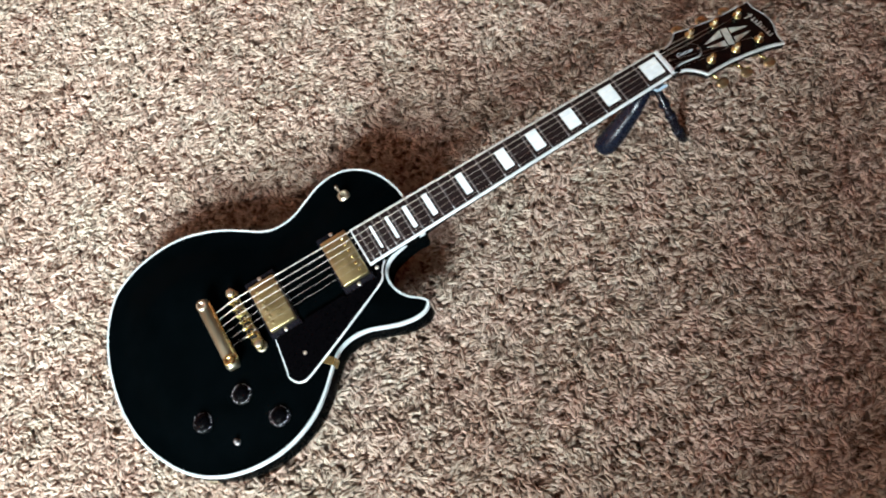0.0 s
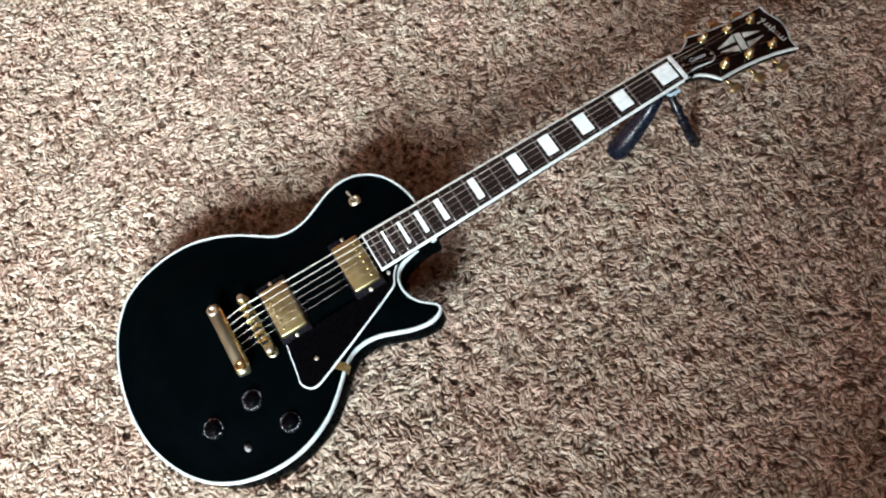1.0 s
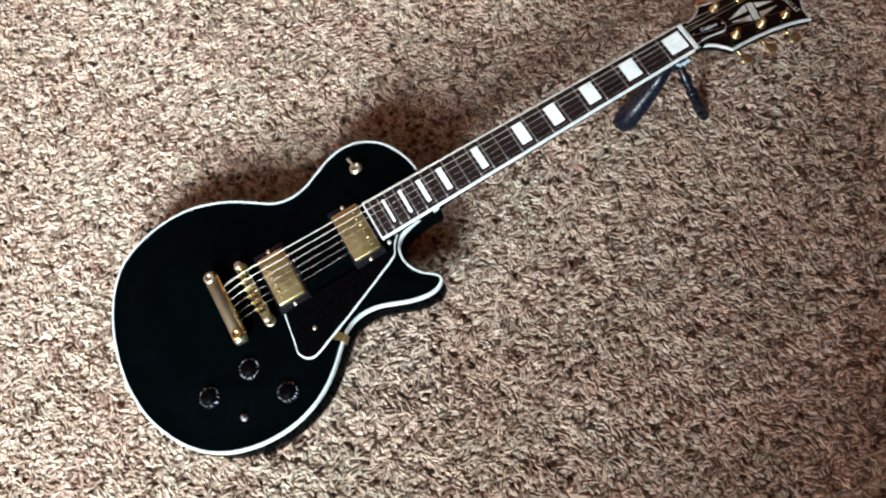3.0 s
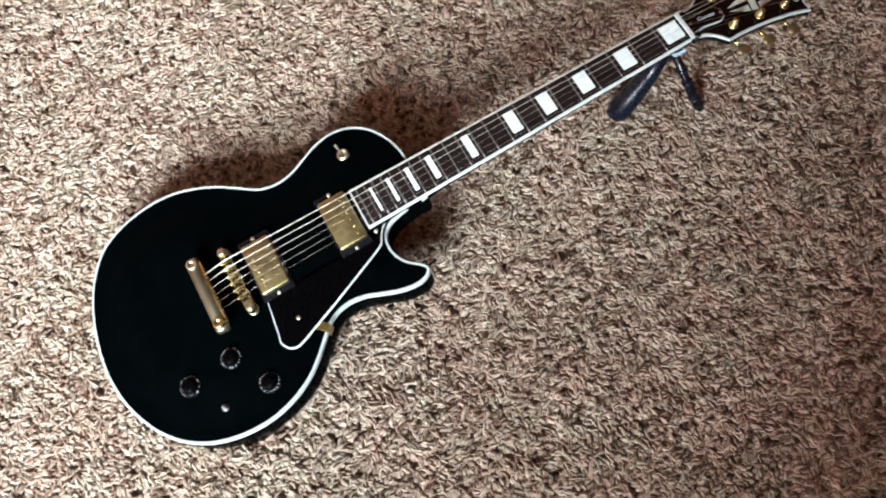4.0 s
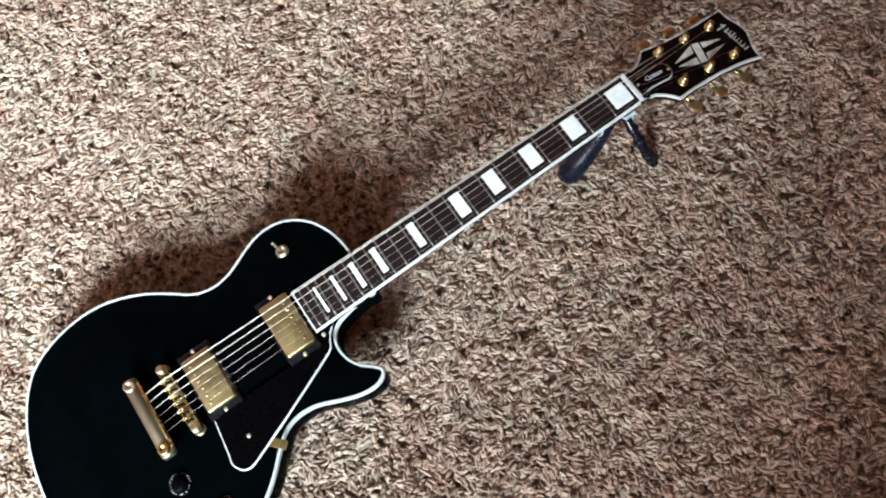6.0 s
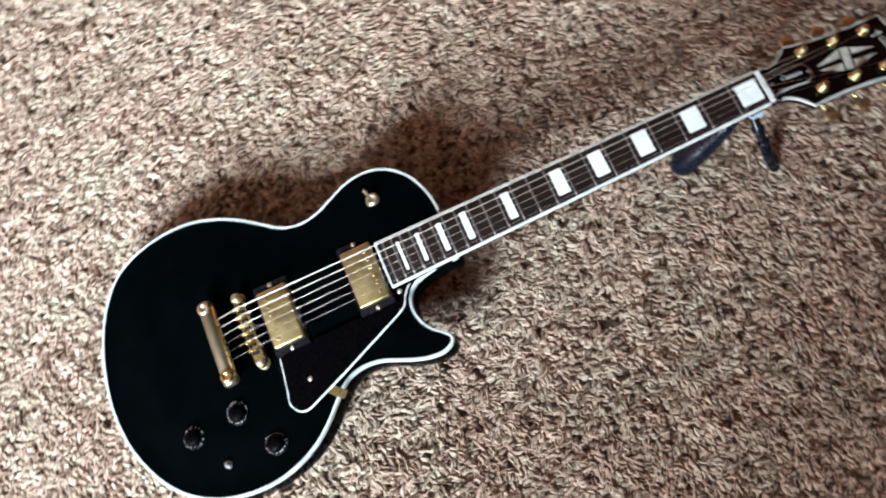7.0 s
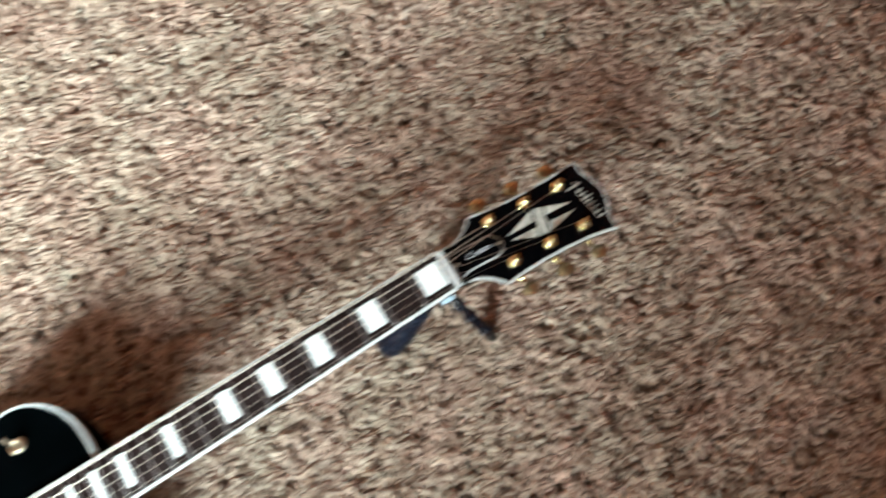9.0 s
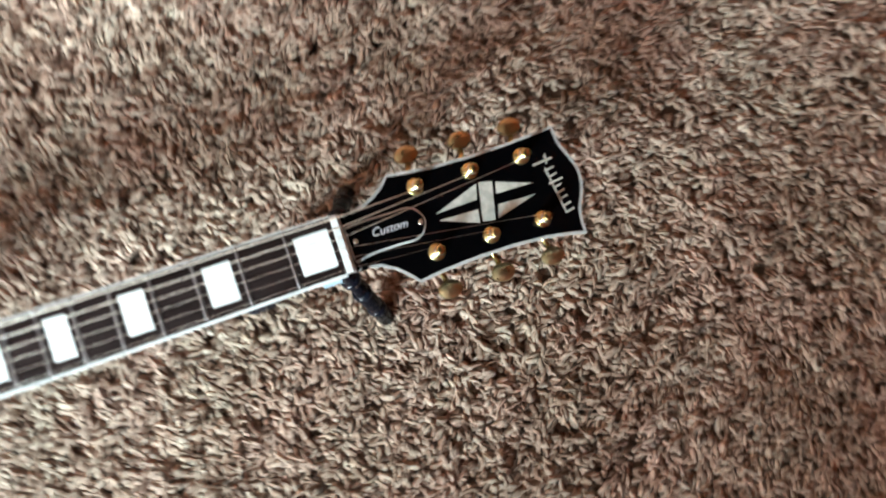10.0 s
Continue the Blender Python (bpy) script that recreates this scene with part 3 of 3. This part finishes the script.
for y in (0.040, -0.0415):
    bm = bmesh.new()
    x = -0.633 if y > 0 else -0.6305
    lathe(bm, [(0.003, top(x, y) - 0.002), (0.003, -0.0145), (0.0072, -0.0145), (0.0072, -0.0122), (0.0036, -0.0122), (0.0036, -0.0016), (0.0052, -0.0014), (0.0050, 0.0006), (0.0030, 0.0016)], Matrix.Translation((x, y, 0)), 20)
    part("thumbwheel", bm, PALE_GOLD, bridge, smooth=True)
bm = bmesh.new()
rows = []
section = [(-0.0072, -0.0085), (-0.0074, -0.002), (-0.0056, 0.0022), (-0.0015, 0.0044), (0.0025, 0.0040), (0.0050, 0.0018), (0.0066, -0.0014), (0.0070, -0.0050), (0.0062, -0.0085)]
for y, size in ((0.0515, 0.55), (0.0505, 0.82), (0.048, 0.97), (0.044, 1.0), (-0.045, 1.0), (-0.049, 0.97), (-0.0515, 0.82), (-0.0525, 0.55)):
    rows.append([bm.verts.new((-0.6705 + 1.2 * dx * size, y, dz * size - 0.002 * (1 - size))) for dx, dz in section])
for a, c in zip(rows, rows[1:]):
    for j in range(len(section)):
        k = (j + 1) % len(section)
        bm.faces.new((a[j], a[k], c[k], c[j]))
bm.faces.new(rows[0][::-1])
bm.faces.new(rows[-1])
bmesh.ops.recalc_face_normals(bm, faces=bm.faces)
tail = part("tailpiece", bm, TAIL, guitar, "satin gold stop tailpiece, greyed for its room reflection", True, 50)
# Lip in brighter gold than the greyed top, as light catches this edge.
bm = bmesh.new()
tube(bm, [(-0.6628, y, -0.0012) for y in (0.0435, 0.0425, -0.0435, -0.0445)], [0.0012, 0.0024, 0.0024, 0.0012], 10)
part("string_lip", bm, GOLD, tail, "bright gold edge", True)
for y in (0.0425, -0.0425):
    bm = bmesh.new()
    lathe(bm, [(0.0055, top(-0.671, y) - 0.002), (0.0055, -0.006), (0.0074, -0.006), (0.0074, 0.0052), (0.0062, 0.0066), (0.0034, 0.0068), (0.0030, 0.0056)], Matrix.Translation((-0.671, y, 0)), 20)
    # Paler bass stud: the sky's grey reflection is put into its colour.
    part("stud", bm, PALE_GOLD if y > 0 else GOLD, tail, smooth=True)

# pickguard, floating over the top
def guard_z(x, y):
    return -0.0085 + 0.02 * (x + 0.53)


corner = spline([(-616.5, -88), (-618, -99), (-611, -110), (-601, -113), (-588, -109)], 4, False)
GUARD = mm([(-611, -44.9)] + corner + [(-541, -90), (-498, -71.5)] + spline([(-467, -58), (-457, -52), (-452, -43), (-447, -36), (-441, -30.5)], 3, False) + [(-457, -30), (-461, -45.2), (-508, -45.2), (-509, -42), (-568, -42), (-568, -45.0)])
bm = bmesh.new()
slab(bm, inset(GUARD, 0.0002), -0.0022, 0.0, guard_z)
guard = part("pickguard", bm, BLACK_PLASTIC, guitar, "black pickguard with a white edge")
bm = bmesh.new()
edge = GUARD[: len(GUARD) - 6]
rows = [[bm.verts.new((x, y, guard_z(x, y) + up)) for x, y in inset(GUARD, d)[: len(edge)]] for d, up in ((0.0011, 0.0003), (0.0002, 0.0002), (-0.0004, -0.0008), (-0.0005, -0.0018), (0.0010, -0.0018))]
for j in range(len(edge) - 1):
    for k in range(5):
        a, c = rows[k], rows[(k + 1) % 5]
        bm.faces.new((a[j], a[j + 1], c[j + 1], c[j]))
bmesh.ops.recalc_face_normals(bm, faces=bm.faces)
part("guard_edge", bm, BINDING, guard, "white bevelled edge", True)
for x, y in ((-0.586, -0.0815), (-0.4555, -0.0345)):
    bm = bmesh.new()
    z = guard_z(x, y)
    lathe(bm, [(0.0026, z - 0.001), (0.0026, z + 0.0008), (0.0014, z + 0.0016)], Matrix.Translation((x, y, 0)), 12)
    part("screw", bm, STEEL, guard, smooth=True)
bm = bmesh.new()
z = guard_z(-0.565, -0.105)
m = Matrix.Translation((-0.5668, -0.1035, 0)) @ pose(0, 0, 0, 0, 0, 45)
box(bm, -0.0052, 0.0052, -0.0085, 0.0095, z - 0.0036, z - 0.0024, 0.0004)
box(bm, -0.0052, 0.0052, -0.0099, -0.0083, z - 0.022, z - 0.0024, 0.0004)
bmesh.ops.transform(bm, matrix=m, verts=bm.verts)
part("bracket", bm, GOLD, guard, "gold pickguard bracket")

# controls: three knobs and one bare shaft
for x, y in ((-0.681, -0.0795), (-0.6525, -0.128), (-0.7405, -0.083)):
    bm, z = bmesh.new(), top(x, y) - 0.001
    lathe(bm, [(0.0135, z), (0.0135, z + 0.002), (0.0118, z + 0.0034), (0.0092, z + 0.0048), (0.0086, z + 0.0090), (0.0076, z + 0.0100), (0.002, z + 0.0103)], Matrix.Translation((x, y, 0)), 32)
    knob = part("knob", bm, BLACK_PLASTIC, guitar, "black top-hat knob with pale scale marks", True)
    rng_k = random.Random(round(-x * 1000))
    for k in range(18):
        a = radians(20 * k + rng_k.uniform(-7, 7))
        bm = bmesh.new()
        r, zz, l, w = 0.0119 + rng_k.uniform(-0.0006, 0.0006), z + 0.0037, rng_k.uniform(0.0002, 0.0008), rng_k.uniform(0.0002, 0.0005)
        box(bm, -l, l, -w, w, -0.0004, 0.00025, 0.00015, 1)
        bmesh.ops.transform(bm, matrix=Matrix.Translation((x + r * math.cos(a), y + r * math.sin(a), zz)) @ pose(0, 0, 0, 0, 28, math.degrees(a)), verts=bm.verts)
        part("scale_mark", bm, MARKS, knob)
bm, (x, y) = bmesh.new(), (-0.714, -0.127)
z = top(x, y)
lathe(bm, [(0.0044, z - 0.001), (0.0044, z + 0.0014), (0.0034, z + 0.002), (0.0024, z + 0.0024), (0.0024, z + 0.0085), (0.0016, z + 0.0091)], Matrix.Translation((x, y, 0)), 16)
part("potentiometer_shaft", bm, NICKEL, guitar, "bare metal control shaft without its knob", True)

# toggle switch on the upper bout
bm, (x, y) = bmesh.new(), (-0.4445, 0.081)
z = top(x, y)
lathe(bm, [(0.0082, z - 0.001), (0.0082, z + 0.0012), (0.0066, z + 0.0018), (0.0064, z + 0.0045), (0.0045, z + 0.005), (0.0042, z + 0.0035)], Matrix.Translation((x, y, 0)), 20)
switch = part("toggle_switch", bm, PALE_GOLD, guitar, "dull worn metal toggle switch", True)
bm = bmesh.new()
tube(bm, [(x, y, z + 0.003), (x - 0.0015, y + 0.003, z + 0.010), (x - 0.002, y + 0.005, z + 0.0125), (x - 0.003, y + 0.008, z + 0.0185), (x - 0.0032, y + 0.0085, z + 0.0195)], [0.0012, 0.0012, 0.0017, 0.0020, 0.0011], 12)
part("switch_tip", bm, AMBER, switch, "dark amber switch tip", True)

# jack plate on the lower side
n_at = min(range(len(OUTLINE)), key=lambda j: (OUTLINE[j][0] + 0.768) ** 2 + (OUTLINE[j][1] + 0.14) ** 2)
(xa, ya), (xb, yb_) = OUTLINE[n_at - 1], OUTLINE[n_at + 1]
yaw = math.degrees(math.atan2(yb_ - ya, xb - xa))
bm = bmesh.new()
m = Matrix.Translation((*OUTLINE[n_at], rim(OUTLINE[n_at][0]) - 0.030)) @ pose(0, 0, 0, 0, 0, yaw)
box(bm, -0.009, 0.009, -0.002, 0.0002, -0.012, 0.009, 0.0005)
lathe(bm, [(0.0052, 0.0), (0.0052, 0.002), (0.0044, 0.0024)], pose(0, -0.0015, 0, 90, 0, 0), 16)
bmesh.ops.transform(bm, matrix=m, verts=bm.verts)
part("jack_plate", bm, PALE_GOLD, guitar, "worn gold output jack plate", True)
# ---- the neck rest: a small folding tripod ----
rest = tagged(new("neck_rest"), "small dark folding tripod rest holding the guitar neck above the carpet", "guitar stand")
HUB = Vector((0.377, 0.0, 0.086))
bm = bmesh.new()
tube(bm, [HUB + Vector((0, 0, -0.006)), HUB + Vector((0, 0, 0.014))], [0.011, 0.013], 14)
part("hub", bm, RUBBER, rest, smooth=True)
bm = bmesh.new()
arc = [(0.0225 * math.sin(a), 0.1215 - 0.0205 * math.cos(a)) for a in np.linspace(radians(-66), radians(66), 15)]
arc2 = [(0.0265 * math.sin(a), 0.1212 - 0.0245 * math.cos(a)) for a in np.linspace(radians(66), radians(-66), 15)]
loop = arc + arc2
sides = [[bm.verts.new((HUB.x + dx, y, z + 0.064 * dx)) for y, z in loop] for dx in (-0.0065, 0.0065)]
for j in range(len(loop)):
    k = (j + 1) % len(loop)
    bm.faces.new((sides[0][j], sides[0][k], sides[1][k], sides[1][j]))
for j in range(14):
    for s in (0, 1):
        bm.faces.new((sides[s][j], sides[s][j + 1], sides[s][28 - j], sides[s][29 - j]))
bmesh.ops.recalc_face_normals(bm, faces=bm.faces)
part("cradle", bm, REST_PAD, rest, "grey-blue padded cradle", True)
bm = bmesh.new()
tube(bm, [HUB + Vector((-0.004, 0, 0.004)), (0.352, -0.001, 0.052), (0.328, -0.002, 0.022), (0.309, -0.003, 0.002), (0.303, -0.003, -0.006)], [0.0075, 0.0118, 0.0152, 0.0162, 0.0135], 14)
part("leg", bm, RUBBER, rest, "thick rubber-covered leg", True)
for s in (1, -1):
    foot, bm = Vector((0.404, s * 0.053, -0.006)), bmesh.new()
    a = HUB + Vector((0.004, s * 0.006, 0.002))
    tube(bm, [a, a.lerp(foot, 0.5), a.lerp(foot, 0.52), a.lerp(foot, 0.85), foot], [0.0054, 0.0056, 0.0068, 0.0066, 0.0074], 12)
    leg = part("leg", bm, RING, rest, "thin black jointed leg", True)
    for f in (0.3, 0.52, 0.8):
        bm = bmesh.new()
        tube(bm, [a.lerp(foot, f - 0.03), a.lerp(foot, f - 0.02), a.lerp(foot, f + 0.02), a.lerp(foot, f + 0.03)], [0.0058, 0.0078, 0.0078, 0.0058], 12)
        part("collar", bm, RUBBER, leg, smooth=True)

# ---- carpet pile: fat soft tufts with pits between them, and thin loose wisps over them ----
def smooth_field(rng, x, y, length):
    """A soft random height over the floor, about 1 in size, its humps as far apart as length."""
    cell = length / 4
    nx, ny = int(2.4 / cell) + 2, int(2.2 / cell) + 2
    kx, ky = np.meshgrid(np.fft.fftfreq(nx), np.fft.fftfreq(ny), indexing="ij")
    grid = np.fft.ifft2(np.fft.fft2(rng.normal(0, 1, (nx, ny))) * np.exp(-(kx ** 2 + ky ** 2) * 45)).real
    grid /= grid.std()
    u, v = (x + 1.1) / cell, (y + 1.0) / cell
    iu, iv = u.astype(int), v.astype(int)
    fu, fv = u - iu, v - iv
    return (grid[iu, iv] * (1 - fu) + grid[iu + 1, iv] * fu) * (1 - fv) + (grid[iu, iv + 1] * (1 - fu) + grid[iu + 1, iv + 1] * fu) * fv


def yarns(rng, x, y, z, azimuth, pitch, droop, bow, length, radius, rings, sides, taper, flat):
    n = len(x)
    co = np.zeros((n, rings * sides + 1, 3))
    roll = math.pi / 6 + rng.normal(0, 1.2, n)
    px, py, pz, turn, pitch = x.copy(), y.copy(), z.copy(), azimuth.copy(), pitch.copy()
    for r in range(rings + 1):
        way = np.stack([np.cos(turn) * np.cos(pitch), np.sin(turn) * np.cos(pitch), np.sin(pitch)], 1)
        side = np.stack([-np.sin(turn), np.cos(turn), 0 * turn], 1)
        up = np.cross(way, side)
        at = np.stack([px, py, pz], 1)
        if r < rings:
            for s in range(sides):
                a = roll + 2 * math.pi * s / sides + 0.12 * r
                co[:, r * sides + s] = at + (radius * taper[r] * np.cos(a))[:, None] * side + (flat * radius * taper[r] * np.sin(a))[:, None] * up
        else:
            co[:, -1] = at
        go = length / rings * (1 if r < rings - 1 else 0.4)
        px, py, pz = px + go * way[:, 0], py + go * way[:, 1], pz + go * way[:, 2]
        turn, pitch = turn + bow / rings, pitch - droop / rings
    faces = []
    for r in range(rings - 1):
        for s in range(sides):
            a, c = r * sides + s, r * sides + (s + 1) % sides
            faces += [(a, c, c + sides), (a, c + sides, a + sides)]
    for s in range(sides):
        faces.append(((rings - 1) * sides + s, (rings - 1) * sides + (s + 1) % sides, rings * sides))
    tri = np.array(faces)[None] + (np.arange(n) * co.shape[1])[:, None, None]
    return co.reshape(-1, 3), tri.reshape(-1)


# the stretch of floor whose pile is built yarn by yarn
PILE = [(-0.70, -0.10), (0.30, -0.64), (0.75, -0.44), (1.09, 0.03), (0.12, 0.69), (-0.38, 0.86), (-0.62, 0.67), (-0.70, 0.0)]


def scatter(rng, step):
    gx, gy = np.meshgrid(np.arange(-0.80, 1.14, step), np.arange(-0.70, 0.92, step))
    gx, gy = gx.ravel(), gy.ravel()
    seen = np.ones(len(gx), bool)
    for (ax, ay), (bx, by) in zip(PILE, PILE[1:] + PILE[:1]):
        seen &= (bx - ax) * (gy - ay) - (by - ay) * (gx - ax) > 0
    gx, gy = gx[seen], gy[seen]
    x, y = gx + rng.uniform(-0.6, 0.6, len(gx)) * step, gy + rng.uniform(-0.6, 0.6, len(gx)) * step
    # none where the butt of the body presses the pile down
    inv = guitar.matrix_world.inverted()
    bx = inv[0][0] * x + inv[0][1] * y + inv[0][3]
    by = inv[1][0] * x + inv[1][1] * y + inv[1][3]
    keep = np.ones(len(x), bool)
    for j in np.where((bx < -0.55) & (bx > -0.84) & (np.abs(by) < 0.175))[0]:
        low = guitar.matrix_world @ Vector((bx[j], by[j], rim(bx[j]) - 0.047))
        keep[j] = low.z > 0.009 or not within(bx[j], by[j])
    return x[keep], y[keep]


def drift(rng, x, y, loose):
    """The way a yarn points: mostly along one lay of the carpet, either way, in slow drifts, and much like its neighbours in a tuft."""
    return -0.45 + 0.35 * np.sin(2.1 * x + 1.3 * y) + 0.4 * np.cos(9.3 * y - 7.2 * x + 1.0) + rng.normal(0, 0.5 * loose, len(x)) + 0.9 * smooth_field(np.random.default_rng(17), x, y, 0.013) + math.pi * (rng.uniform(0, 1, len(x)) < 0.35)


def carpet_pile():
    rng = np.random.default_rng(7)
    pieces = []
    for step, spread, low, high, thick, flat in ((0.0056, 0.9, -0.0062, -0.0048, (0.0032, 0.0050), 0.36), (0.0040, 0.9, -0.0050, -0.0036, (0.0022, 0.0042), 0.38), (0.0080, 0.8, -0.0038, -0.0024, (0.0012, 0.0022), 0.6)):
        x, y = scatter(rng, step)
        pit = np.clip(smooth_field(np.random.default_rng(3), x, y, 0.0075) * -1 - 0.7, 0, 0.6) / 0.6
        keep = pit < 0.75
        x, y, pit = x[keep], y[keep], pit[keep]
        n = len(x)
        lie = smooth_field(np.random.default_rng(5), x, y, 0.07)
        pieces.append(yarns(rng, x, y, rng.uniform(low, high, n) + 0.0009 * smooth_field(np.random.default_rng(23), x, y, 0.012) - 0.004 * pit, drift(rng, x, y, spread), rng.uniform(-0.04, 0.19, n) + 0.07 * lie, rng.uniform(0.1, 0.45, n), rng.normal(0, 1.0, n),
                            rng.uniform(0.008, 0.0155, n) * (1 - 0.35 * pit), rng.uniform(*thick, n), 3, 3, (0.7, 1.0, 0.7), flat))
    base, tri = 0, []
    for c, f in pieces:
        tri.append(f + base)
        base += len(c)
    co, tri = np.concatenate([c for c, f in pieces]), np.concatenate(tri)
    me = bpy.data.meshes.new("carpet_pile")
    me.vertices.add(len(co))
    me.vertices.foreach_set("co", co.reshape(-1))
    me.loops.add(len(tri))
    me.loops.foreach_set("vertex_index", tri.astype(np.int32))
    me.polygons.add(len(tri) // 3)
    me.polygons.foreach_set("loop_start", np.arange(0, len(tri), 3, dtype=np.int32))
    me.polygons.foreach_set("use_smooth", np.ones(len(tri) // 3, bool))
    me.update(calc_edges=True)
    me.materials.append(YARN)
    return new("carpet_pile", me)


tagged(carpet_pile(), "mottled brown and cream twisted carpet pile", "carpet", kind="stuff")
